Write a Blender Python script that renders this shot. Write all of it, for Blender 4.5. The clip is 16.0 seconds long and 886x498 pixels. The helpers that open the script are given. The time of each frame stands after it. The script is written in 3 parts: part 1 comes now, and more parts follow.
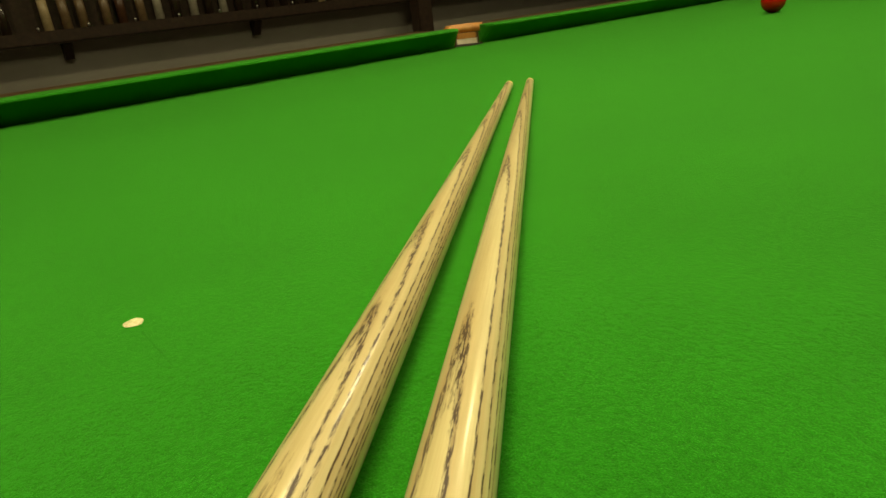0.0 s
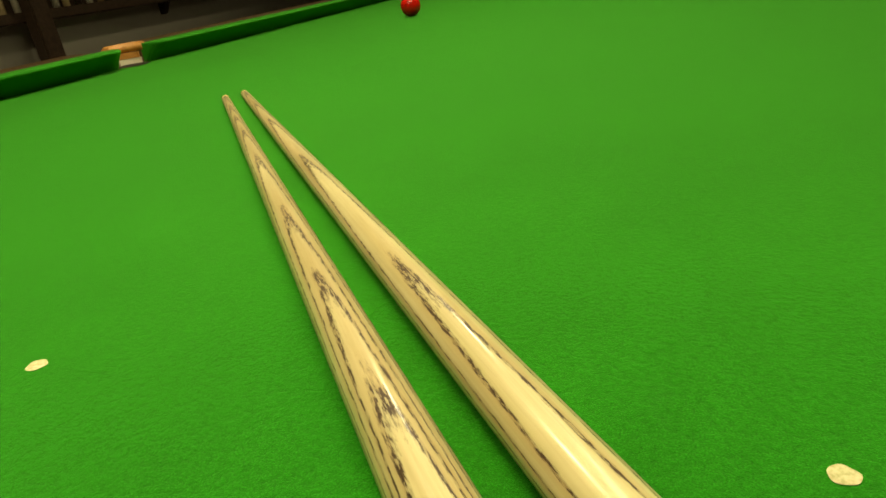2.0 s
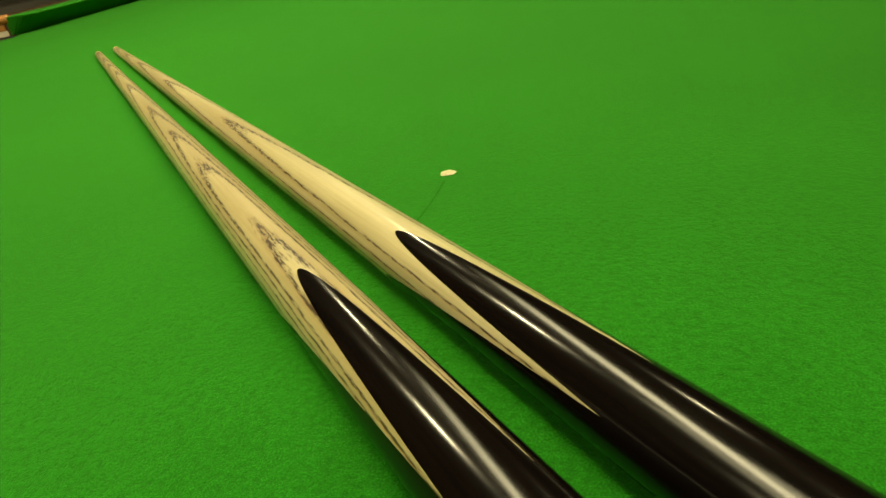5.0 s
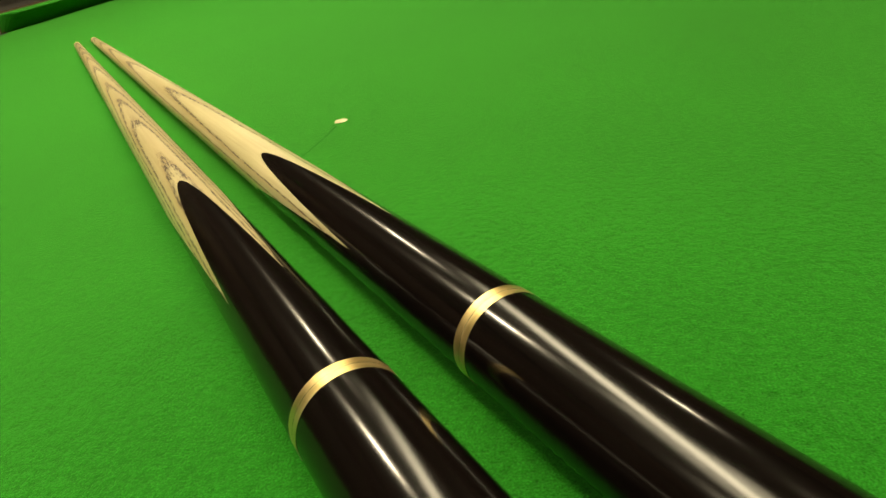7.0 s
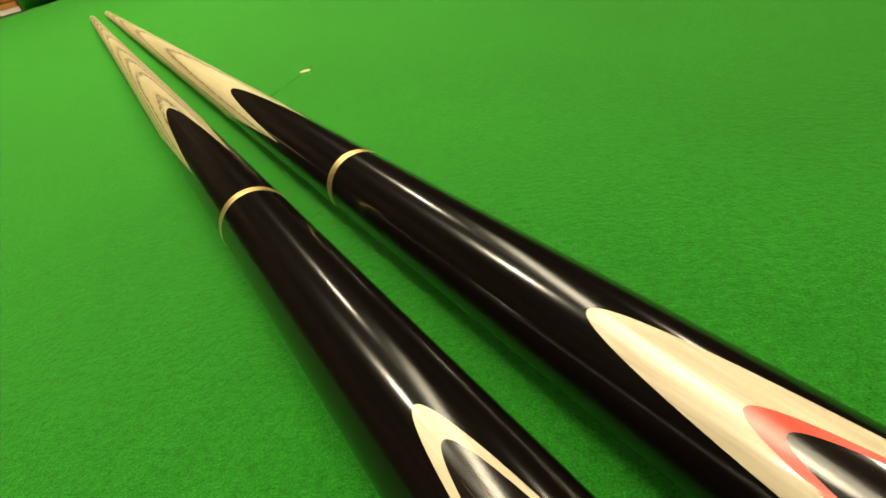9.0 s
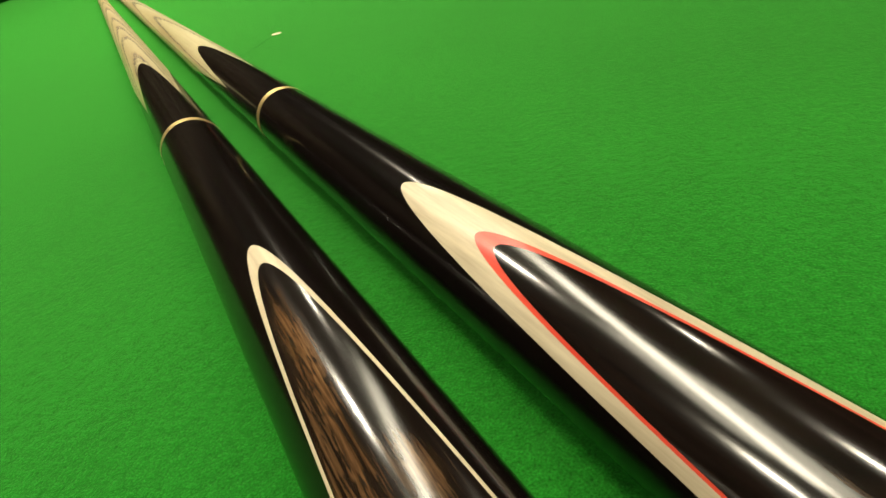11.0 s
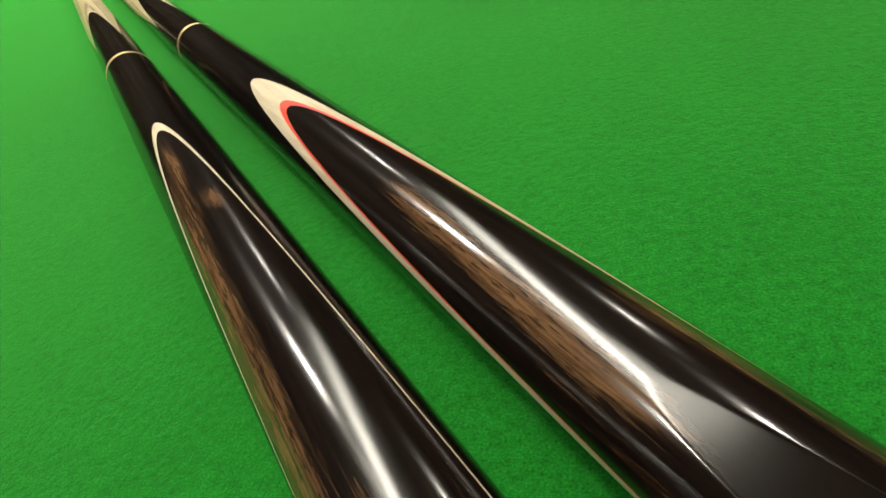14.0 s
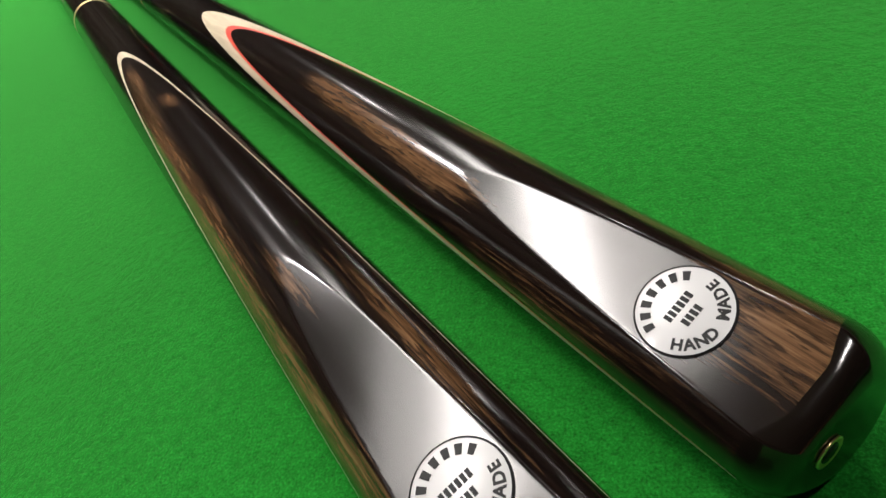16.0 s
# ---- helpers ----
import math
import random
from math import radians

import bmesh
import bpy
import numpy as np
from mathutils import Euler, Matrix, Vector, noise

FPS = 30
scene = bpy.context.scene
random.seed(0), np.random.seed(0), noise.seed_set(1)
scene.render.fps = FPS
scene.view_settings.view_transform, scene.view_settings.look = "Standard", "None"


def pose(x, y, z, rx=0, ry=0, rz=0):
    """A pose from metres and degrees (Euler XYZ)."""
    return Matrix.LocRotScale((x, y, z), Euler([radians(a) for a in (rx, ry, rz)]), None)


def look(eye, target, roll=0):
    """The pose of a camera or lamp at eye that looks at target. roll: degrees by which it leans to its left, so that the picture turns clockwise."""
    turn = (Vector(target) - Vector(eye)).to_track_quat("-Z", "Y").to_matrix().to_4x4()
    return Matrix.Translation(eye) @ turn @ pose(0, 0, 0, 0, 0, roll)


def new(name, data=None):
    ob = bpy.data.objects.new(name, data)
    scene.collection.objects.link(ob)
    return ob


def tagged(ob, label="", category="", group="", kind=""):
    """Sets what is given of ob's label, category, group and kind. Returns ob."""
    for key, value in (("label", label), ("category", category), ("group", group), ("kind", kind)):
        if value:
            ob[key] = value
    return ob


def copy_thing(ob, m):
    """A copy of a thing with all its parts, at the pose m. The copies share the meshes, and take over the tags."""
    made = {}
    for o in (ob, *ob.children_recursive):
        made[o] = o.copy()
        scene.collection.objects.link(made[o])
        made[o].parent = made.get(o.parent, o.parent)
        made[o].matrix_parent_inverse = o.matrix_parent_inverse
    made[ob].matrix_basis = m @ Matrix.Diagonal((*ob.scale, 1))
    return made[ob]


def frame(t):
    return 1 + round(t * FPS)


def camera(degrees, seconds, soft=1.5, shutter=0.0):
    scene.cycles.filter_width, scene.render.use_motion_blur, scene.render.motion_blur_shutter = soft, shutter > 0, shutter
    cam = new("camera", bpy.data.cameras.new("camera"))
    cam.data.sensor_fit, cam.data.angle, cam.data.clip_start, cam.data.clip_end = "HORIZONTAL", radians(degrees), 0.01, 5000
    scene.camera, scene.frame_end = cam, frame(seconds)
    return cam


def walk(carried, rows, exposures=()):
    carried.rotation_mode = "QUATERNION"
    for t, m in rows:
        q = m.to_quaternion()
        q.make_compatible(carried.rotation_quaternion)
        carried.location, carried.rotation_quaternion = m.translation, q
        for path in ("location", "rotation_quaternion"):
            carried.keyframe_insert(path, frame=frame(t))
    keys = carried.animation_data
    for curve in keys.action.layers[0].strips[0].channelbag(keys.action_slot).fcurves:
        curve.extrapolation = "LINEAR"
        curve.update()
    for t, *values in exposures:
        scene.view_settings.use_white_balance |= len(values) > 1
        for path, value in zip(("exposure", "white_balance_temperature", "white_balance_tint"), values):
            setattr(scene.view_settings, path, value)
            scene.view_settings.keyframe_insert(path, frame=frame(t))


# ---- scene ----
cam = camera(68.71, 16.0, 1.6)
PATH = [
    (0, (0.2812, -0.0440, 0.1148), (-1.2074, 1.0789, -0.6084), -6.61),
    (0.5, (0.2947, -0.0436, 0.1157), (-1.2576, 0.9953, -0.5990), -9.35),
    (1, (0.2774, -0.0706, 0.1251), (-1.0641, 1.2168, -0.6116), -7.08),
    (1.5, (0.2588, -0.1083, 0.1288), (-0.7221, 1.4782, -0.5928), -6.56),
    (2, (0.2547, -0.1491, 0.1329), (-0.4669, 1.5277, -0.6844), -8.18),
    (2.5, (0.2582, -0.1873, 0.1432), (-0.2882, 1.5136, -0.7559), -8.50),
    (3, (0.2721, -0.2163, 0.1459), (-0.1691, 1.5082, -0.7659), -9.02),
    (3.5, (0.2939, -0.2378, 0.1387), (-0.1174, 1.5028, -0.7563), -9.45),
    (4, (0.3170, -0.2550, 0.1286), (-0.1356, 1.4678, -0.7808), -10.77),
    (4.5, (0.3401, -0.2756, 0.1216), (-0.1326, 1.4305, -0.8089), -10.58),
    (4.7, (0.3495, -0.2831, 0.1203), (-0.1182, 1.4213, -0.8158), -10.34),
    (7, (0.4365, -0.3479, 0.1073), (-0.0526, 1.3355, -0.8555), -12.51),
    (7.5, (0.4557, -0.3691, 0.1037), (-0.0374, 1.3038, -0.8752), -12.38),
    (8, (0.4709, -0.3904, 0.1025), (-0.0423, 1.2719, -0.8841), -12.59),
    (8.2, (0.4778, -0.3999, 0.1075), (-0.0450, 1.2483, -0.8974), -13.70),
    (10.5, (0.5400, -0.4581, 0.1019), (-0.0365, 1.1663, -0.9125), -13.05),
    (11, (0.5523, -0.4631, 0.0955), (-0.0476, 1.1346, -0.9473), -14.80),
    (11.5, (0.5698, -0.4741, 0.1008), (-0.0480, 1.1075, -0.9560), -15.43),
    (12, (0.5833, -0.4872, 0.1044), (-0.0335, 1.0790, -0.9756), -16.25),
    (12.5, (0.5974, -0.5014, 0.1047), (-0.0158, 1.0477, -1.0017), -17.71),
    (13, (0.6111, -0.5153, 0.1044), (0.0043, 1.0082, -1.0404), -18.53),
    (13.5, (0.6235, -0.5277, 0.1076), (0.0211, 0.9756, -1.0660), -18.73),
    (14, (0.6355, -0.5443, 0.1096), (0.0357, 0.9348, -1.0955), -19.55),
    (14.5, (0.6421, -0.5556, 0.1098), (0.0431, 0.9045, -1.1187), -20.41),
    (15, (0.6497, -0.5672, 0.1114), (0.0921, 0.8780, -1.1537), -20.85),
    (15.5, (0.6607, -0.5777, 0.1093), (0.0821, 0.8516, -1.1644), -22.18),
    (16, (0.6674, -0.5918, 0.1085), (0.0948, 0.8235, -1.1834), -21.96),
]
EXPOSURES = [(0, -0.72, 8500, -4), (1.5, -0.62, 8500, -4), (3.5, -0.55, 8400, -5), (4.7, -0.58, 8300, -5), (7, -0.20, 7300, 7), (8.2, -0.06, 7100, 9), (10.5, 0.02, 6450, 10), (12.5, 0.08, 6050, 11), (14.5, 0.22, 5650, 16), (16, 0.26, 5450, 22)]
walk(cam, [(t, look(eye, target, roll)) for t, eye, target, roll in PATH], EXPOSURES)

# ---- world, lamps, exposure ----
FLOOR = -0.86                     # the cloth lies at z = 0
world = bpy.data.worlds.new("room_dark")
world.use_nodes = True
scene.world = world
world.node_tree.nodes["Background"].inputs[0].default_value = (0.9, 0.85, 0.75, 1)
world.node_tree.nodes["Background"].inputs[1].default_value = 0.008
STRIP_POWER, BROAD_POWER, DOWN_POWER = 38.0, 8.0, {-1: 64.0, 1: 34.0}
STRIP = (-0.10, 1.05, 1.46, 0.19, 2.80)     # centre, width, length of the strip light
BROAD = (-0.15, 0.05, 1.56, 0.70, 0.68)    # and of the panel over the baulk end
DOWNLIGHTS = [(x, y) for x in (-1.12, 1.12) for y in (-0.65, 1.05, 2.75)]
WARM = (1.0, 0.89, 0.65)


# ---- materials ----
def material(name, base=(0.8, 0.8, 0.8), rough=0.5, metal=0.0, coat=0.0, spec=0.5):
    m = bpy.data.materials.new(name)
    m.use_nodes = True
    b = m.node_tree.nodes["Principled BSDF"]
    b.inputs["Base Color"].default_value = (*base, 1)
    b.inputs["Roughness"].default_value = rough
    b.inputs["Metallic"].default_value = metal
    b.inputs["Coat Weight"].default_value = coat
    b.inputs["Coat Roughness"].default_value = 0.08
    b.inputs["Specular IOR Level"].default_value = spec
    return m


class Net:
    """Short hand for wiring a material's nodes."""

    def __init__(self, m):
        self.t = m.node_tree
        self.b = self.t.nodes["Principled BSDF"]

    def node(self, kind, **sets):
        n = self.t.nodes.new(kind)
        for k, v in sets.items():
            n.inputs[k.replace("_", " ")].default_value = v
        return n

    def wire(self, a, b):
        self.t.links.new(a, b)

    def coords(self, scale=(1, 1, 1), turn=(0, 0, 0)):
        c = self.node("ShaderNodeTexCoord")
        m = self.node("ShaderNodeMapping", Scale=scale, Rotation=turn)
        self.wire(c.outputs["Object"], m.inputs["Vector"])
        return m.outputs["Vector"]

    def noise(self, vec, scale, detail=2.0, rough=0.5, distort=0.0):
        n = self.node("ShaderNodeTexNoise", Scale=scale, Detail=detail, Roughness=rough, Distortion=distort)
        self.wire(vec, n.inputs["Vector"])
        return n.outputs["Fac"]

    def ramp(self, fac, stops):
        r = self.node("ShaderNodeValToRGB")
        e = r.color_ramp.elements
        while len(e) < len(stops):
            e.new(0.5)
        for el, (p, c) in zip(e, stops):
            el.position = p
            el.color = (*c, 1) if len(c) == 3 else c
        self.wire(fac, r.inputs["Fac"])
        return r.outputs["Color"]

    def math(self, op, a, b=None, clamp=False):
        n = self.node("ShaderNodeMath")
        n.operation, n.use_clamp = op, clamp
        for i, v in enumerate((a, b)):
            if v is None:
                continue
            if isinstance(v, (int, float)):
                n.inputs[i].default_value = v
            else:
                self.wire(v, n.inputs[i])
        return n.outputs[0]

    def mix(self, fac, a, b, blend="MIX"):
        n = self.node("ShaderNodeMix")
        n.data_type, n.blend_type = "RGBA", blend
        for sock, v in ((n.inputs["Factor"], fac), (n.inputs["A"], a), (n.inputs["B"], b)):
            if sock.name != "Factor":
                sock = [s for s in n.inputs if s.name == sock.name and s.type == "RGBA"][0]
            else:
                sock = n.inputs[0]
            if isinstance(v, (int, float)):
                sock.default_value = v
            elif isinstance(v, tuple):
                sock.default_value = (*v, 1)
            else:
                self.wire(v, sock)
        return [o for o in n.outputs if o.type == "RGBA"][0]

    def bump(self, height, strength=0.3, distance=0.001):
        n = self.node("ShaderNodeBump", Strength=strength, Distance=distance)
        self.wire(height, n.inputs["Height"])
        self.wire(n.outputs["Normal"], self.b.inputs["Normal"])

    def colour(self, c):
        self.wire(c, self.b.inputs["Base Color"])

    def rough(self, c):
        self.wire(c, self.b.inputs["Roughness"])


def cloth_material():
    m = material("green_baize", (0.03, 0.3, 0.02), 0.95, spec=0.12)
    n = Net(m)
    v = n.coords()
    fibre = n.noise(v, 1700, 3, 0.7)
    tuft = n.noise(v, 420, 3, 0.65)
    nap = n.noise(n.coords((1, 0.25, 1)), 60, 3, 0.55)
    wear = n.noise(v, 7, 3, 0.55)
    lint = n.noise(v, 38, 2, 0.5)
    base = n.ramp(wear, [(0.3, (0.0090, 0.145, 0.0075)), (0.7, (0.0120, 0.175, 0.0095))])
    fine = n.ramp(fibre, [(0.32, (0.34, 0.42, 0.30)), (0.5, (1, 1, 1)), (0.68, (2.1, 1.65, 2.4))])
    base = n.mix(0.85, base, fine, "MULTIPLY")
    clump = n.ramp(tuft, [(0.32, (0.62, 0.68, 0.60)), (0.5, (1, 1, 1)), (0.7, (1.35, 1.24, 1.45))])
    base = n.mix(0.8, base, clump, "MULTIPLY")
    soft = n.ramp(nap, [(0.35, (0.93, 0.94, 0.92)), (0.65, (1.05, 1.04, 1.06))])
    base = n.mix(0.8, base, soft, "MULTIPLY")
    specks = n.ramp(lint, [(0.70, (0, 0, 0)), (0.80, (1, 1, 1))])
    base = n.mix(n.math("MULTIPLY", specks, 0.10), base, (0.07, 0.27, 0.06))
    scuff = n.noise(n.coords((1, 2.6, 1), (0, 0, 0.6)), 17, 4, 0.6)
    marks = n.ramp(scuff, [(0.66, (0, 0, 0)), (0.76, (1, 1, 1))])
    base = n.mix(n.math("MULTIPLY", marks, 0.45), base, (0.010, 0.105, 0.008))
    n.colour(base)
    n.bump(n.math("ADD", n.math("MULTIPLY", fibre, 0.6), tuft), 0.5, 0.0009)
    n.b.inputs["Sheen Weight"].default_value = 0.72
    n.b.inputs["Sheen Roughness"].default_value = 0.45
    n.b.inputs["Sheen Tint"].default_value = (0.25, 0.92, 0.17, 1)
    return m


def ash_material(name, rings, seed, roll):
    """Pale ash. rings: heights over the cue's underside at which a dark, porous growth line starts."""
    m = material(name, (0.62, 0.46, 0.22), 0.42, coat=0.6)
    m.node_tree.nodes["Principled BSDF"].inputs["Coat Roughness"].default_value = 0.17
    n = Net(m)
    c = n.node("ShaderNodeTexCoord")
    sep = n.node("ShaderNodeSeparateXYZ")
    n.wire(c.outputs["Object"], sep.inputs[0])
    wob_v = n.node("ShaderNodeMapping", Scale=(9, 90, 90), Location=(seed, 0, 0))
    n.wire(c.outputs["Object"], wob_v.inputs["Vector"])
    wob = n.noise(wob_v.outputs[0], 1.0, 3, 0.6)
    jag_v = n.node("ShaderNodeMapping", Scale=(110, 900, 900), Location=(seed, 3, 0))
    n.wire(c.outputs["Object"], jag_v.inputs["Vector"])
    jag = n.noise(jag_v.outputs[0], 1.0, 3, 0.7)
    z = n.math("ADD", n.math("MULTIPLY", sep.outputs[2], math.cos(roll)), n.math("MULTIPLY", sep.outputs[1], math.sin(roll)))
    z = n.math("ADD", z, n.math("MULTIPLY", n.math("SUBTRACT", wob, 0.5), 0.0014))
    z = n.math("ADD", z, n.math("MULTIPLY", n.math("SUBTRACT", jag, 0.5), 0.0009))
    # distance above the nearest growth line, as a band that starts sharply and fades upwards
    band, halo = None, None
    for h in rings:
        dz = n.math("SUBTRACT", z, h)
        core = n.math("SUBTRACT", 1.0, n.math("DIVIDE", n.math("ABSOLUTE", dz), 0.00038), True)
        up = n.math("GREATER_THAN", 0.0, dz)
        fade = n.math("MULTIPLY", up, n.math("ADD", 1.0, n.math("DIVIDE", dz, 0.0019), True), True)
        band = core if band is None else n.math("MAXIMUM", band, core)
        halo = fade if halo is None else n.math("MAXIMUM", halo, fade)
    pore_v = n.node("ShaderNodeMapping", Scale=(170, 1500, 1500), Location=(0, seed, 0))
    n.wire(c.outputs["Object"], pore_v.inputs["Vector"])
    pore = n.noise(pore_v.outputs[0], 1.0, 2, 0.6)
    dash = n.ramp(pore, [(0.44, (0, 0, 0)), (0.54, (1, 1, 1))])
    silk_v = n.node("ShaderNodeMapping", Scale=(14, 700, 700))
    n.wire(c.outputs["Object"], silk_v.inputs["Vector"])
    silk = n.noise(silk_v.outputs[0], 1.0, 4, 0.6)
    tone_v = n.node("ShaderNodeMapping", Scale=(5, 60, 60), Location=(0, 0, seed))
    n.wire(c.outputs["Object"], tone_v.inputs["Vector"])
    tone = n.noise(tone_v.outputs[0], 1.0, 2, 0.5)
    base = n.ramp(tone, [(0.3, (0.475, 0.405, 0.210)), (0.7, (0.62, 0.555, 0.330))])
    base = n.mix(0.6, base, n.ramp(silk, [(0.3, (0.80, 0.76, 0.70)), (0.6, (1.03, 1.03, 1.03))]), "MULTIPLY")
    base = n.mix(n.math("MULTIPLY", halo, 0.48), base, (0.31, 0.185, 0.055))
    dark = n.math("MULTIPLY", band, n.math("ADD", 0.38, n.math("MULTIPLY", dash, 1.1)), True)
    base = n.mix(dark, base, (0.040, 0.016, 0.004))
    n.colour(base)
    n.bump(n.math("SUBTRACT", 1.0, dark), 0.25, 0.0003)
    return m


def ebony_material():
    m = material("black_ebony", (0.008, 0.006, 0.006), 0.1, spec=0.32)
    n = Net(m)
    v = n.coords((12, 500, 500))
    g = n.noise(v, 1.0, 4, 0.6)
    n.colour(n.ramp(g, [(0.35, (0.0032, 0.0022, 0.0020)), (0.75, (0.0062, 0.0038, 0.0032))]))
    n.rough(n.ramp(n.noise(n.coords((6, 60, 60)), 1.0, 3, 0.6), [(0.3, (0.135,) * 3), (0.7, (0.165,) * 3)]))
    return m


def macassar_material(name, seed, figures):
    """Dark striped ebony of the butt. figures: where its brown streaks lie: station, side, length, breadth, strength."""
    m = material(name, (0.02, 0.012, 0.008), 0.1, spec=0.50)
    n = Net(m)
    c = n.node("ShaderNodeTexCoord")
    sep = n.node("ShaderNodeSeparateXYZ")
    n.wire(c.outputs["Object"], sep.inputs[0])

    def stretched(scale, shift):
        mp = n.node("ShaderNodeMapping", Scale=scale, Location=shift, Rotation=(0, 0, 0.05))
        n.wire(c.outputs["Object"], mp.inputs["Vector"])
        return mp.outputs[0]

    wide = n.noise(stretched((16, 170, 170), (seed, seed, 0)), 1.0, 3, 0.6, 0.6)
    fine = n.noise(stretched((50, 1250, 1250), (0, seed, seed)), 1.0, 4, 0.7, 0.5)
    pores = n.noise(stretched((130, 1200, 1200), (seed, 0, 0)), 1.0, 2, 0.6)
    total = n.math("ADD", n.math("MULTIPLY", n.math("SUBTRACT", wide, 0.5), 0.8), -0.22)
    for s, y, length, breadth, strength in figures:
        dx = n.math("DIVIDE", n.math("SUBTRACT", sep.outputs[0], s), length)
        dy = n.math("DIVIDE", n.math("SUBTRACT", sep.outputs[1], y), breadth)
        far = n.math("ADD", n.math("MULTIPLY", dx, dx), n.math("MULTIPLY", dy, dy))
        total = n.math("ADD", total, n.math("MULTIPLY", n.math("POWER", 2.718, n.math("MULTIPLY", far, -1.0)), strength))
    streak = n.math("ADD", total, n.math("MULTIPLY", n.math("SUBTRACT", fine, 0.5), 1.3))
    mask = n.ramp(streak, [(0.16, (0, 0, 0)), (0.75, (1, 1, 1))])
    brown = n.ramp(fine, [(0.25, (0.045, 0.022, 0.010)), (0.5, (0.110, 0.057, 0.024)), (0.8, (0.23, 0.130, 0.060))])
    dark = n.ramp(fine, [(0.3, (0.003, 0.0022, 0.002)), (0.8, (0.014, 0.008, 0.006))])
    base = n.mix(mask, dark, brown)
    spots = n.ramp(pores, [(0.54, (0, 0, 0)), (0.62, (1, 1, 1))])
    base = n.mix(n.math("MULTIPLY", spots, 0.75), base, (0.008, 0.005, 0.004))
    n.colour(base)
    n.rough(n.ramp(wide, [(0.3, (0.125,) * 3), (0.7, (0.165,) * 3)]))
    n.bump(n.math("ADD", fine, wide), 0.10, 0.00008)
    return m


def veneer_material(name, a, b):
    m = material(name, a, 0.34, coat=0.15)
    n = Net(m)
    n.colour(n.ramp(n.noise(n.coords((40, 700, 700)), 1.0, 4, 0.6), [(0.3, a), (0.7, b)]))
    return m


def brass_material():
    m = material("brushed_brass", (0.78, 0.58, 0.24), 0.28, 1.0)
    n = Net(m)
    g = n.noise(n.coords((900, 120, 120)), 1.0, 3, 0.6)
    n.colour(n.ramp(g, [(0.3, (0.68, 0.50, 0.20)), (0.7, (0.86, 0.68, 0.34))]))
    n.rough(n.ramp(g, [(0.3, (0.34,) * 3), (0.7, (0.48,) * 3)]))
    return m


def stained_wood_material(name, a, b, rough=0.4, axis=(3, 60, 60)):
    m = material(name, a, rough, coat=0.1)
    n = Net(m)
    g = n.noise(n.coords(axis), 1.0, 4, 0.6, 0.5)
    n.colour(n.ramp(g, [(0.3, a), (0.7, b)]))
    n.bump(g, 0.15, 0.001)
    return m


def plaster_material():
    m = material("grey_plaster", (0.34, 0.32, 0.30), 0.9)
    n = Net(m)
    v = n.coords()
    g = n.noise(v, 3.0, 4, 0.6)
    n.colour(n.ramp(g, [(0.3, (0.58, 0.56, 0.50)), (0.7, (0.67, 0.65, 0.585))]))
    n.bump(n.noise(v, 120, 3, 0.6), 0.2, 0.002)
    return m


def carpet_material():
    m = material("dark_carpet", (0.06, 0.035, 0.03), 0.97)
    n = Net(m)
    g = n.noise(n.coords(), 180, 4, 0.7)
    n.colour(n.ramp(g, [(0.3, (0.08, 0.06, 0.05)), (0.7, (0.15, 0.11, 0.09))]))
    n.bump(g, 0.5, 0.004)
    return m


def ball_material(name, colour):
    m = material(name, colour, 0.12, spec=0.35)
    n = Net(m)
    g = n.noise(n.coords(), 60, 3, 0.6)
    n.rough(n.ramp(g, [(0.35, (0.10,) * 3), (0.7, (0.17,) * 3)]))
    return m


def glow_material(name, colour, strength):
    m = material(name, colour, 0.5)
    b = m.node_tree.nodes["Principled BSDF"]
    b.inputs["Emission Color"].default_value = (*colour, 1)
    b.inputs["Emission Strength"].default_value = strength
    return m


def chalk_material():
    """Worn chalk on baize: faint, broken, only a little paler than the cloth."""
    m = material("worn_chalk", (0.03, 0.24, 0.02), 0.95, spec=0.1)
    n = Net(m)
    left = n.noise(n.coords(), 60, 3, 0.6)
    n.colour(n.ramp(left, [(0.42, (0.016, 0.19, 0.012)), (0.70, (0.055, 0.25, 0.038))]))
    return m


def spot_material():
    """Printed paper sticker, a little soiled."""
    m = material("spot_sticker", (0.55, 0.50, 0.32), 0.8, spec=0.2)
    n = Net(m)
    soil = n.noise(n.coords(), 500, 3, 0.6)
    n.colour(n.ramp(soil, [(0.35, (0.40, 0.38, 0.20)), (0.55, (0.58, 0.54, 0.34)), (0.75, (0.64, 0.60, 0.42))]))
    return m


CLOTH = cloth_material()
EBONY = ebony_material()
BRASS = brass_material()
WHITE_VENEER = veneer_material("maple_veneer", (0.50, 0.415, 0.28), (0.70, 0.61, 0.44))
RED_VENEER = veneer_material("red_veneer", (0.62, 0.045, 0.025), (0.72, 0.08, 0.04))
MAHOGANY = stained_wood_material("mahogany", (0.040, 0.022, 0.009), (0.080, 0.044, 0.018), 0.35)
RACK_WOOD = stained_wood_material("dark_stained_wood", (0.026, 0.015, 0.010), (0.052, 0.030, 0.020), 0.5)
PLASTER = plaster_material()
CARPET = carpet_material()
CEILING_PAINT = material("dim_ceiling_paint", (0.20, 0.185, 0.165), 0.9)
LEATHER = stained_wood_material("tan_leather", (0.36, 0.15, 0.04), (0.52, 0.25, 0.07), 0.5, (90, 90, 90))
# darkened copy of the tan leather, shade inside the pocket put into its colour
SHADED_LEATHER = stained_wood_material("shaded_leather", (0.05, 0.02, 0.008), (0.09, 0.04, 0.014), 0.6, (90, 90, 90))
NET_CORD = material("cream_cord", (0.70, 0.64, 0.52), 0.8)
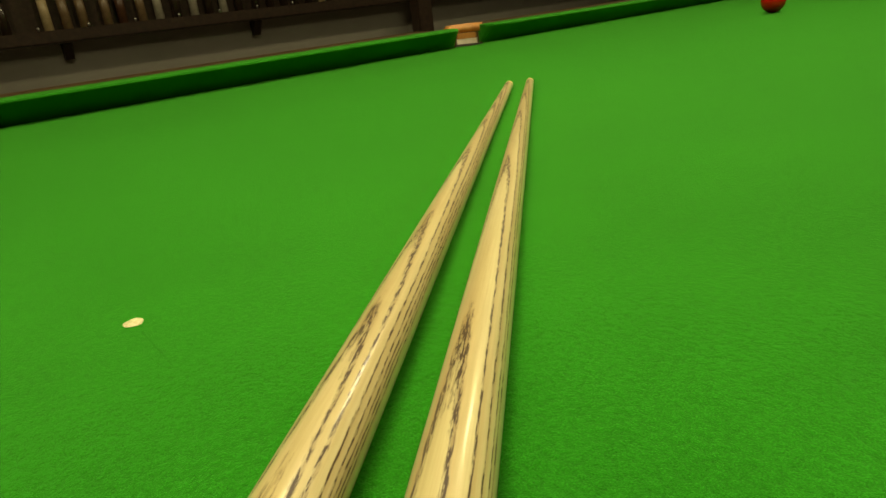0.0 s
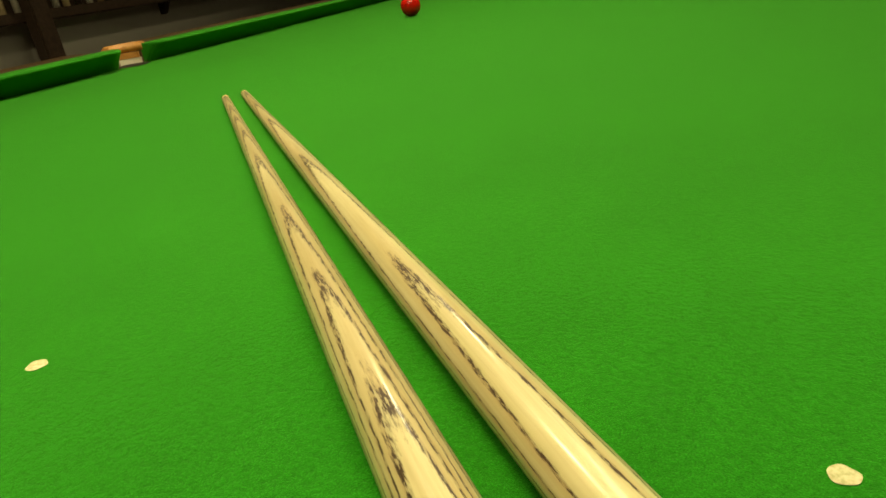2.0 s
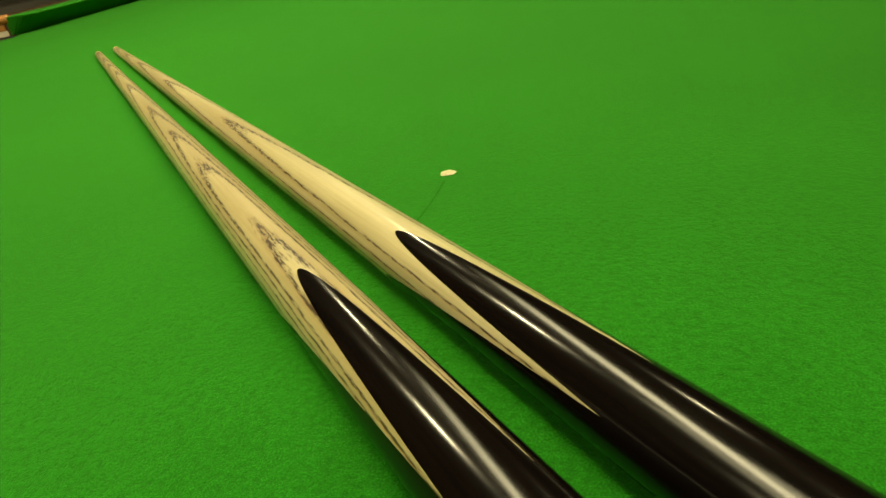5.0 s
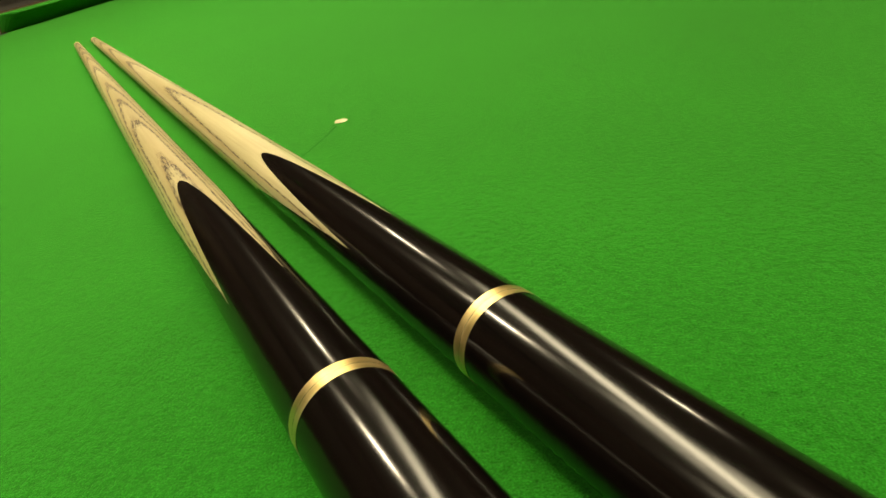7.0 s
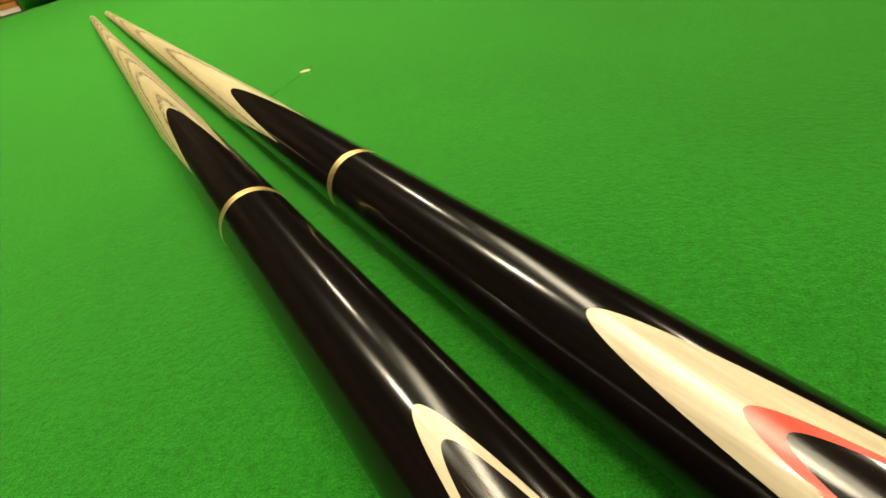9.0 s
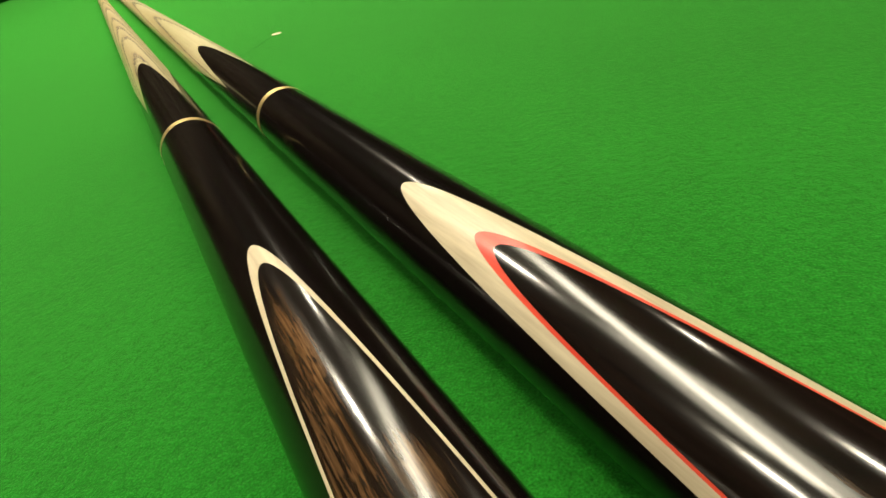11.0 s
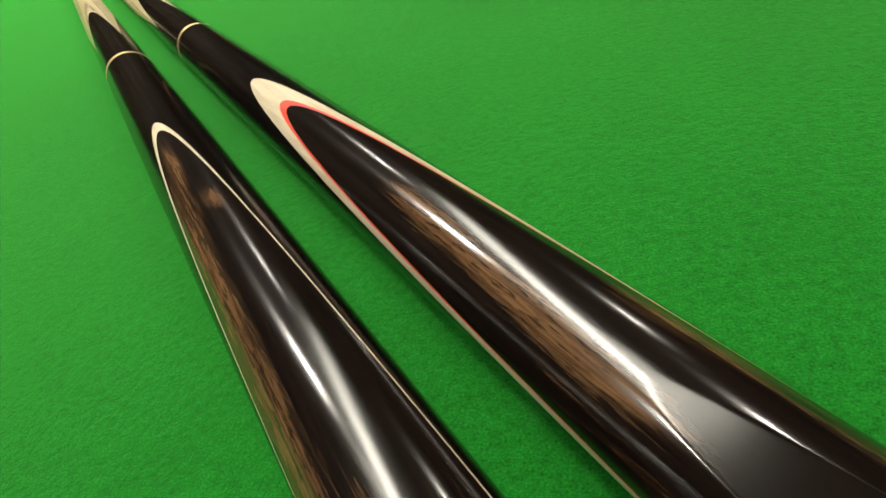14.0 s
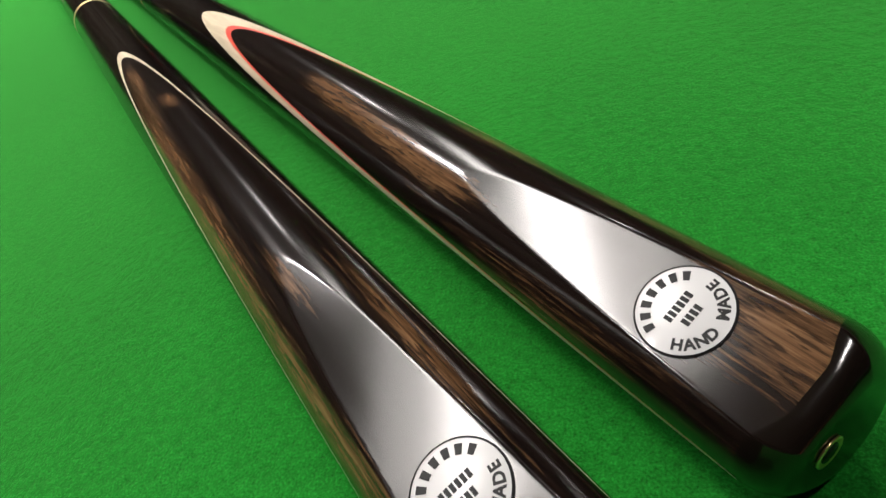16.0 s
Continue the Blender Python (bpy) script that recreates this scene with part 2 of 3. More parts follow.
TIP_LEATHER = stained_wood_material("chalked_leather_tip", (0.30, 0.20, 0.12), (0.45, 0.33, 0.22), 0.85, (400, 400, 400))
BADGE_WHITE = material("badge_enamel", (0.55, 0.55, 0.55), 0.35, coat=0.2)
# black of print and bumpers, and painted shade of pocket openings and bores
INK_AND_SHADE = material("black_ink_and_shade", (0.006, 0.006, 0.006), 0.5, spec=0.2)
CHALK = chalk_material()
SPOT = spot_material()


# ---- building helpers ----
def part(name, bm, mat, parent=None, label="", smooth=True):
    me = bpy.data.meshes.new(name)
    bm.normal_update()
    bm.to_mesh(me)
    bm.free()
    me.materials.append(mat)
    if smooth:
        me.polygons.foreach_set("use_smooth", [True] * len(me.polygons))
    ob = new(name, me)
    if parent is not None:
        ob.parent = parent
    return tagged(ob, label)


def box_into(bm, lo, hi, bevel=0.0):
    r = bmesh.ops.create_cube(bm, size=1.0)
    c = [(a + b) / 2 for a, b in zip(lo, hi)]
    s = [b - a for a, b in zip(lo, hi)]
    for v in r["verts"]:
        v.co = Vector([v.co[i] * s[i] + c[i] for i in range(3)])
    if bevel:
        edges = list({e for v in r["verts"] for e in v.link_edges})
        bmesh.ops.bevel(bm, geom=edges, offset=bevel, segments=2, affect="EDGES")
    return bm


def box(lo, hi, bevel=0.0):
    return box_into(bmesh.new(), lo, hi, bevel)


def lathe(profile, n=48, axis="z"):
    """A surface of revolution from (radius, height) pairs."""
    bm = bmesh.new()
    rows = []
    for r, h in profile:
        row = []
        for i in range(n):
            a = 2 * math.pi * i / n
            p = (r * math.cos(a), r * math.sin(a), h) if axis == "z" else (h, r * math.cos(a), r * math.sin(a))
            row.append(bm.verts.new(p))
        rows.append(row)
    for a, b in zip(rows, rows[1:]):
        for i in range(n):
            j = (i + 1) % n
            bm.faces.new((a[i], a[j], b[j], b[i]))
    bm.faces.new(list(reversed(rows[0])))
    bm.faces.new(rows[-1])
    bmesh.ops.remove_doubles(bm, verts=bm.verts, dist=1e-7)
    bmesh.ops.recalc_face_normals(bm, faces=bm.faces)
    return bm


def extruded(outline, along, lo, hi):
    """A prism: outline in the two axes other than along."""
    bm = bmesh.new()
    ends = []
    for v in (lo, hi):
        row = []
        for a, b in outline:
            row.append(bm.verts.new((a, v, b) if along == "y" else (v, a, b)))
        ends.append(row)
    n = len(outline)
    for i in range(n):
        bm.faces.new((ends[0][i], ends[0][(i + 1) % n], ends[1][(i + 1) % n], ends[1][i]))
    bm.faces.new(list(reversed(ends[0])))
    bm.faces.new(ends[1])
    bmesh.ops.recalc_face_normals(bm, faces=bm.faces)
    return bm


# ---- the room ----
WALL_X, ROOM_R, ROOM_B, ROOM_F, CEIL = -2.30, 3.2, -3.0, 5.6, 2.00
tagged(part("floor", box((WALL_X - 0.2, ROOM_B, FLOOR - 0.1), (ROOM_R, ROOM_F, FLOOR)), CARPET), "dark brown carpeted floor of the room", "floor", kind="structure")
tagged(part("wall_west", box((WALL_X - 0.15, ROOM_B, FLOOR), (WALL_X, ROOM_F, CEIL)), PLASTER), "grey plastered wall behind the cue rack", "wall", kind="structure")
tagged(part("wall_east", box((ROOM_R, ROOM_B, FLOOR), (ROOM_R + 0.15, ROOM_F, CEIL)), PLASTER), "grey plastered wall of the room", "wall", kind="structure")
tagged(part("wall_north", box((WALL_X, ROOM_F, FLOOR), (ROOM_R, ROOM_F + 0.15, CEIL)), PLASTER), "grey plastered end wall of the room", "wall", kind="structure")
tagged(part("wall_south", box((WALL_X, ROOM_B - 0.15, FLOOR), (ROOM_R, ROOM_B, CEIL)), PLASTER), "grey plastered end wall of the room", "wall", kind="structure")
tagged(part("ceiling", box((WALL_X, ROOM_B, CEIL), (ROOM_R, ROOM_F, CEIL + 0.1)), CEILING_PAINT), "plain grey-brown painted ceiling", "ceiling", kind="structure")


# ---- lamps over the table ----
WHITE_METAL = material("white_enamel", (0.72, 0.70, 0.66), 0.4)


def ceiling_lamp(name, label, centre, w, l, power):
    """A shallow white pan hung on two cords, its whole underside one diffuser."""
    x, y, z = centre
    top = tagged(new(name), label, "lamp")
    top.location = (x, y, z)
    a, d = w / 2 + 0.015, -0.02
    part("housing", extruded([(-a, 0.006), (-a, d), (-a + 0.006, d), (-a + 0.006, 0.004), (a - 0.006, 0.004), (a - 0.006, d), (a, d), (a, 0.006), (a * 0.6, 0.05), (-a * 0.6, 0.05)], "y", -l / 2 - 0.02, l / 2 + 0.02), WHITE_METAL, top, smooth=False)
    for k in (-1, 1):
        part("end_plate", box((-a + 0.007, k * (l / 2 + 0.015) - 0.003, d), (a - 0.007, k * (l / 2 + 0.015) + 0.003, 0.003)), WHITE_METAL, top, smooth=False)
        part("cord", lathe([(0.004, 0.051), (0.004, CEIL - z)], 8), RACK_WOOD, top).location = (0, k * l * 0.22, 0)
    lamp = bpy.data.lights.new(name + "_glow", "AREA")
    lamp.spread = radians(122)
    lamp.shape, lamp.size, lamp.size_y, lamp.energy, lamp.color = "RECTANGLE", w, l, power, WARM
    new(name + "_glow", lamp).location = (x, y, z - 0.012)


def downlight(x, y):
    top = tagged(new("downlight"), "small round white downlight in the ceiling", "lamp", "downlights in the ceiling")
    top.location = (x, y, CEIL - 0.001)
    part("ring", lathe([(0.050, -0.0005), (0.075, -0.0005), (0.075, -0.006), (0.070, -0.010), (0.052, -0.008), (0.050, -0.004)], 40), WHITE_METAL, top)
    lamp = bpy.data.lights.new("downlight_glow", "SPOT")
    lamp.energy, lamp.color, lamp.shadow_soft_size, lamp.spot_size, lamp.spot_blend = DOWN_POWER[1 if x > 0 else -1], WARM, 0.068, radians(128), 0.2
    new("downlight_glow", lamp).location = (x, y, CEIL - 0.06)


ceiling_lamp("strip_light", "long narrow strip light hung over the table", STRIP[:3], *STRIP[3:], STRIP_POWER)
ceiling_lamp("panel_light", "broad flat panel light over the baulk end", BROAD[:3], *BROAD[3:], BROAD_POWER)
for x, y in DOWNLIGHTS:
    downlight(x, y)

# ---- the snooker table ----
NOSE_X, BAULK_Y, TOP_Y, MID_Y = 0.892, -0.737, 2.832, 1.03
RAIL, NOSE_Z, CUSHION = 0.13, 0.037, 0.052
table = tagged(new("snooker_table"), "full-size snooker table covered in green baize", "table")
table.location = (0, 1.05, FLOOR)
inv = Matrix.Translation((0, -1.05, -FLOOR))


def table_part(name, bm, mat, label="", smooth=False):
    bm.transform(inv)
    return part(name, bm, mat, table, label, smooth)


OUT = NOSE_X + CUSHION
bed = bmesh.new()
box_into(bed, (-OUT, BAULK_Y - CUSHION, -0.045), (OUT, TOP_Y + CUSHION, 0.0))
table_part("bed", bed, CLOTH, "green baize playing surface with nap and lint")


def cushion_profile(side):
    """Outline across a cushion, nose towards the bed; side gives the direction of the nose."""
    pts = [(0.040, 0.0), (0.0395, 0.0008), (0.0018, 0.0350), (0.0, 0.0375), (0.0012, 0.0398), (0.005, 0.0412), (CUSHION, 0.0425), (CUSHION, 0.0)]
    return [(side * p, q) for p, q in pts]


def cushion(name_x, lo, hi, side, cut_lo, cut_hi):
    """A long cushion along y whose ends round back into the pockets."""
    bm = bmesh.new()
    prof = cushion_profile(side)
    n = 7
    rows = []
    ys = [lo + cut_lo * (1 - math.cos(i / (n - 1) * math.pi / 2)) for i in range(n)]
    back = [cut_lo * (1 - math.sin(i / (n - 1) * math.pi / 2)) for i in range(n)]
    ys += [hi - cut_hi * (1 - math.cos(i / (n - 1) * math.pi / 2)) for i in reversed(range(n))]
    back += [cut_hi * (1 - math.sin(i / (n - 1) * math.pi / 2)) for i in reversed(range(n))]
    for y, b in zip(ys, back):
        row = []
        for p, q in prof:
            pp = abs(p)
            pp = b + pp * (CUSHION - b) / CUSHION if b < CUSHION else CUSHION
            row.append(bm.verts.new((name_x + side * pp, y, q)))
        rows.append(row)
    m = len(prof)
    for r0, r1 in zip(rows, rows[1:]):
        for i in range(m):
            bm.faces.new((r0[i], r0[(i + 1) % m], r1[(i + 1) % m], r1[i]))
    bm.faces.new(rows[0])
    bm.faces.new(list(reversed(rows[-1])))
    bmesh.ops.recalc_face_normals(bm, faces=bm.faces)
    return bm


for side in (-1, 1):
    for lo, hi in ((BAULK_Y + 0.07, MID_Y - 0.05), (MID_Y + 0.032, TOP_Y - 0.07)):
        table_part("cushion", cushion(side * NOSE_X, lo, hi, side, 0.045, 0.045), CLOTH)
for y, side in ((BAULK_Y, -1), (TOP_Y, 1)):
    bm = cushion(y, -NOSE_X + 0.07, NOSE_X - 0.07, side, 0.045, 0.045)
    bm.transform(Matrix(((0, 1, 0, 0), (1, 0, 0, 0), (0, 0, 1, 0), (0, 0, 0, 1))))
    bmesh.ops.recalc_face_normals(bm, faces=bm.faces)
    table_part("cushion", bm, CLOTH)

for side in (-1, 1):
    for lo, hi in ((BAULK_Y + 0.02, MID_Y - 0.062), (MID_Y + 0.062, TOP_Y - 0.02)):
        a, b = sorted((side * OUT, side * (OUT + RAIL)))
        table_part("rail", box((a, lo, -0.10), (b, hi, 0.0405), 0.005), MAHOGANY, "polished mahogany rail")
for y, side in ((BAULK_Y - CUSHION, -1), (TOP_Y + CUSHION, 1)):
    a, b = sorted((y, y + side * RAIL))
    table_part("rail", box((-NOSE_X + 0.02, a, -0.10), (NOSE_X - 0.02, b, 0.0405), 0.005), MAHOGANY, "polished mahogany rail")
table_part("apron", box((-OUT - 0.06, BAULK_Y - 0.13, -0.30), (OUT + 0.06, TOP_Y + 0.13, -0.101), 0.01), MAHOGANY)
for x in (-0.8, 0.8):
    for y in (-0.55, 0.5, 1.6, 2.65):
        bm = lathe([(0.06, FLOOR), (0.075, FLOOR + 0.03), (0.055, FLOOR + 0.10), (0.085, FLOOR + 0.28), (0.07, FLOOR + 0.44), (0.09, FLOOR + 0.5), (0.09, -0.301)], 20)
        bm.transform(Matrix.Translation((x, y, 0)))
        table_part("leg", bm, MAHOGANY, smooth=True)


def band(reach, width, lo, hi, a0, a1, n=18):
    """A curved wall of that thickness round a pocket, between two angles."""
    bm = bmesh.new()
    rows = []
    for i in range(n + 1):
        a = a0 + (a1 - a0) * i / n
        rows.append([bm.verts.new((-math.sin(a) * rad, math.cos(a) * rad, z)) for rad, z in ((reach, hi), (reach + width, hi), (reach + width, lo), (reach, lo))])
    for r0, r1 in zip(rows, rows[1:]):
        for i in range(4):
            bm.faces.new((r0[i], r0[(i + 1) % 4], r1[(i + 1) % 4], r1[i]))
    bm.faces.new(rows[0])
    bm.faces.new(list(reversed(rows[-1])))
    bmesh.ops.recalc_face_normals(bm, faces=bm.faces)
    return bm


def pocket(x, y, turn, reach):
    """Leather-topped bracket round the pocket, its throat and opening coloured dark for shade, and the net's cream
    webbing.
    """
    place = Matrix.Translation((x, y, 0)) @ Matrix.Rotation(turn, 4, "Z")
    lip = band(reach, 0.016, 0.028, 0.047, 0, math.pi)
    bmesh.ops.bevel(lip, geom=[e for e in lip.edges if abs(e.verts[0].co.z - 0.047) < 1e-6 and abs(e.verts[1].co.z - 0.047) < 1e-6], offset=0.004, segments=2, affect="EDGES")
    throat = band(reach + 0.001, 0.012, -0.06, 0.0275, 0, math.pi)
    # the bed is not cut: a black disc paints the opening's shade
    shade_disc = lathe([(reach - 0.001, 0.0006), (0.0005, 0.0009)], 32)
    shade_disc.transform(Matrix.Translation((-0.004, 0, 0)))
    net = band(reach - 0.004, 0.004, 0.001, 0.013, math.pi * 0.08, math.pi * 0.52, 8)
    strap = band(reach - 0.005, 0.005, 0.0135, 0.026, math.pi * 0.10, math.pi * 0.50, 8)
    for name, bm, mat, label in (("pocket_lip", lip, LEATHER, "tan leather lip of the pocket"), ("pocket_throat", throat, SHADED_LEATHER, ""), ("pocket_shade_disc", shade_disc, INK_AND_SHADE, "black disc painting the dark of the pocket opening"),
                                 ("pocket_net", net, NET_CORD, "cream webbing of the pocket net"), ("pocket_strap", strap, LEATHER, "folded tan leather strap")):
        bm.transform(place)
        table_part(name, bm, mat, label, smooth=name == "pocket_lip")


for side in (-1, 1):
    pocket(side * (NOSE_X + 0.046), MID_Y - 0.008, 0 if side < 0 else math.pi, 0.040)
    pocket(side * (NOSE_X + 0.015), TOP_Y + 0.015, -side * math.pi / 4 if side > 0 else -math.pi / 4, 0.05)
    pocket(side * (NOSE_X + 0.015), BAULK_Y - 0.015, math.pi / 4 if side < 0 else 3 * math.pi / 4, 0.05)


def chalk_line(name, pts, width):
    bm = bmesh.new()
    rows = []
    for i, (x, y) in enumerate(pts):
        x0, y0 = pts[max(i - 1, 0)]
        x1, y1 = pts[min(i + 1, len(pts) - 1)]
        d = Vector((x1 - x0, y1 - y0, 0)).normalized()
        n = Vector((-d.y, d.x, 0)) * width / 2
        p = Vector((x, y, 0.0003))
        rows.append((bm.verts.new(p - n), bm.verts.new(p + n)))
    for (a, b), (c, d) in zip(rows, rows[1:]):
        bm.faces.new((a, c, d, b))
    return table_part(name, bm, CHALK, "faint, almost worn away chalk line on the baize")


chalk_line("d_line", [(0.292 * math.cos(a), 0.292 * math.sin(a)) for a in [-0.03 - 0.022 * i for i in range(11)]], 0.0009)
chalk_line("baulk_line", [(0.012 + 0.01 * i, 0.0) for i in range(5)], 0.0004)


def spot(x, y, squash, turn, size=1.0):
    bm = lathe([(0.0044, 0.0), (0.0044, 0.00012), (0.0043, 0.00016), (0.0005, 0.00017)], 28)
    for v in bm.verts:
        a = math.atan2(v.co.y, v.co.x)
        k = 1 + 0.05 * math.sin(3 * a + turn) + 0.04 * math.sin(5 * a)
        v.co.x *= k * size
        v.co.y *= k * squash * size
    ob = tagged(part("table_spot", bm, SPOT, smooth=False), "small cream round spot sticker on the baize", "table spot", "spots on the baulk line")
    ob.location = (x, y, 0.0003)


spot(0, 0, 0.95, 0.4)
spot(0.292, -0.001, 0.92, 2.0, 0.90)


def ball(x, y, colour, label):
    bm = bmesh.new()
    bmesh.ops.create_uvsphere(bm, u_segments=40, v_segments=24, radius=0.02625)
    ob = part("snooker_ball", bm, ball_material("ball_" + label.split()[0], colour))
    ob.location = (x, y, 0.0264)
    tagged(ob, label, "ball", "balls on the table")


ball(-0.450, 1.505, (0.40, 0.008, 0.007), "red glossy snooker ball on the green baize")
ball(-0.690, 2.037, (0.80, 0.74, 0.55), "white cue ball lying behind a red one")
ball(-0.536, 2.266, (0.40, 0.008, 0.007), "red glossy snooker ball beside the green one")
ball(-0.348, 1.849, (0.004, 0.15, 0.085), "green glossy snooker ball on the baize")
ball(0.022, 1.726, (0.40, 0.008, 0.007), "red glossy snooker ball alone on the baize")


# ---- the cue rack on the wall ----
RAIL_Z, RACK_X = 0.135, WALL_X + 0.002
rack = tagged(new("cue_rack"), "dark wooden wall rack holding a long row of cues", "cue rack")
rack.location = (RACK_X, 1.86, FLOOR)


def rack_part(name, lo, hi, label="", bevel=0.006):
    bm = box(lo, hi, bevel)
    bm.transform(Matrix.Translation((-RACK_X, -1.86, -FLOOR)))
    return part(name, bm, RACK_WOOD, rack, label, False)


rack_part("back_board", (RACK_X, -2.9, RAIL_Z + 0.002), (RACK_X + 0.02, 5.4, RAIL_Z + 1.3))
rack_part("bottom_rail", (RACK_X, -2.9, RAIL_Z - 0.022), (RACK_X + 0.052, 5.4, RAIL_Z))
rack_part("rail_lip", (RACK_X + 0.053, -2.9, RAIL_Z - 0.030), (RACK_X + 0.062, 5.4, RAIL_Z + 0.012))
rack_part("top_rail", (RACK_X + 0.021, -2.9, RAIL_Z + 1.02), (RACK_X + 0.07, 5.4, RAIL_Z + 1.06))
for y in (-0.55, 1.865, 4.28):
    rack_part("post", (RACK_X + 0.063, y - 0.042, FLOOR), (RACK_X + 0.124, y + 0.042, RAIL_Z + 1.3))
for y in (-0.26, 0.416, 1.095, 2.645, 3.45, 4.9):
    bm = extruded([(RACK_X, RAIL_Z - 0.023), (RACK_X + 0.052, RAIL_Z - 0.031), (RACK_X + 0.045, RAIL_Z - 0.045), (RACK_X + 0.02, RAIL_Z - 0.085), (RACK_X, RAIL_Z - 0.085)], "y", y - 0.014, y + 0.014)
    bm.transform(Matrix.Translation((-RACK_X, -1.86, -FLOOR)))
    part("bracket", bm, RACK_WOOD, rack, smooth=False)

SHAFT_WOODS = [stained_wood_material("rack_ash", (0.28, 0.21, 0.11), (0.42, 0.32, 0.19), 0.4), stained_wood_material("rack_maple", (0.36, 0.31, 0.21), (0.48, 0.41, 0.29), 0.4),
               stained_wood_material("rack_brown_ash", (0.11, 0.07, 0.035), (0.18, 0.115, 0.06), 0.4), stained_wood_material("rack_grey_ash", (0.22, 0.20, 0.16), (0.32, 0.29, 0.23), 0.4),
               stained_wood_material("rack_ebony", (0.012, 0.008, 0.006), (0.035, 0.018, 0.010), 0.3), stained_wood_material("rack_rosewood", (0.045, 0.018, 0.009), (0.085, 0.035, 0.016), 0.35)]
CLIP = material("nickel_clip", (0.6, 0.58, 0.55), 0.3, 1.0)
dice = random.Random(5)


def rack_cue_model(wood):
    top = tagged(new("rack_cue"), "wooden cue standing upright in the wall rack", "cue", "cues in the rack")
    part("butt", lathe([(0.0130, 0.0), (0.0146, 0.003), (0.0144, 0.05), (0.0140, 0.10)], 14), wood, top)
    part("shaft", lathe([(0.0140, 0.1002), (0.0105, 0.7), (0.0055, 1.40)], 14), wood, top)
    part("bumper", lathe([(0.0090, -0.006), (0.0112, -0.004), (0.0110, -0.0002)], 14), INK_AND_SHADE, top)
    return top


models = [rack_cue_model(w) for w in SHAFT_WOODS]
spots = [(-1.2 + 0.0605 * i) for i in range(100)]
first = {}
for i, y in enumerate(spots):
    if min(abs(y - p) for p in (-0.55, 1.865, 4.28)) < 0.03 or dice.random() < 0.06 or y > 4.9:
        continue
    k = dice.choice((0, 1, 2, 3, 3, 4, 4, 5))
    m = pose(RACK_X + 0.036, y + dice.uniform(-0.008, 0.008), RAIL_Z + 0.0063, dice.uniform(-0.8, 0.8), dice.uniform(-0.35, -0.1), 0)
    if k not in first:
        first[k] = models[k]
        models[k].matrix_basis = m
    else:
        copy_thing(models[k], m)
for k, m in enumerate(models):
    if k not in first:
        m.location = (RACK_X + 0.036, -1.3 - 0.06 * k, RAIL_Z + 0.0063)
for i in range(40):
    y = -1.17 + 0.1513 * i
    bm = lathe([(0.003, 0.0), (0.0042, 0.002), (0.0042, 0.010), (0.002, 0.013)], 12)
    bm.transform(Matrix.Translation((0.0575, y - 1.86, RAIL_Z + 0.0121 - FLOOR)))
    part("clip", bm, CLIP, rack, "small metal clip")

# ---- the two cues ----
TURNS = 256
BUTT_BLACK = material("satin_black_lacquer", (0.006, 0.004, 0.003), 0.14, spec=0.45)


def taper(s, knots):
    for (s0, r0), (s1, r1) in zip(knots, knots[1:]):
        if s <= s1:
            return r0 + (r1 - r0) * (s - s0) / (s1 - s0)
    return knots[-1][1]


class Cue:
    """Shape of one cue: x runs from tip to butt, the underside lies at z = 0."""

    def __init__(self, knots, flat_start, end, flat_depth, roll, spread):
        self.knots, self.flat_start, self.end, self.depth, self.roll, self.spread = knots, flat_start, end, flat_depth, roll, spread

    def r(self, s):
        return taper(s, self.knots)

    def flat(self, s):
        """Height of the flat over the axis."""
        k = max(0.0, (s - self.flat_start) / (self.end - self.flat_start))
        return self.r(s) * 1.002 - self.depth * k

    def point(self, s, a, grow=0.0):
        r = self.r(s)
        rr = r + grow
        y, z = rr * math.sin(a), rr * math.cos(a)
        if s > self.flat_start and z > self.flat(s):
            k = self.flat(s) / z
            y, z = y * k, z * k
        c, d = math.cos(self.roll), math.sin(self.roll)
        return Vector((s, y * c + z * d, r + z * c - y * d))


def skin(cue, lo, hi, rows, close_lo=False, close_hi=False, span=(-math.pi, math.pi), grow=0.0, turns=TURNS):
    """The cue's surface between two edges given as functions of the angle from the top."""
    bm = bmesh.new()
    full = span[1] - span[0] > 6.28
    n = turns if full else turns + 1
    cols = []
    for i in range(n):
        a = span[0] + (span[1] - span[0]) * i / turns
        s0, s1 = lo(a), hi(a)
        cols.append(None if s1 - s0 < 1e-6 else [bm.verts.new(cue.point(s0 + (s1 - s0) * j / rows, a, grow)) for j in range(rows + 1)])
    for i in range(n if full else n - 1):
        c0, c1 = cols[i], cols[(i + 1) % n]
        if c0 is None and c1 is None:
            continue
        if c0 is None or c1 is None:
            continue
        for j in range(rows):
            bm.faces.new((c0[j], c0[j + 1], c1[j + 1], c1[j]))
    if close_lo:
        bm.faces.new([c[0] for c in cols])
    if close_hi:
        bm.faces.new(list(reversed([c[-1] for c in cols])))
    bmesh.ops.recalc_face_normals(bm, faces=bm.faces)
    return bm


def flat_to(v):
    return lambda a: v


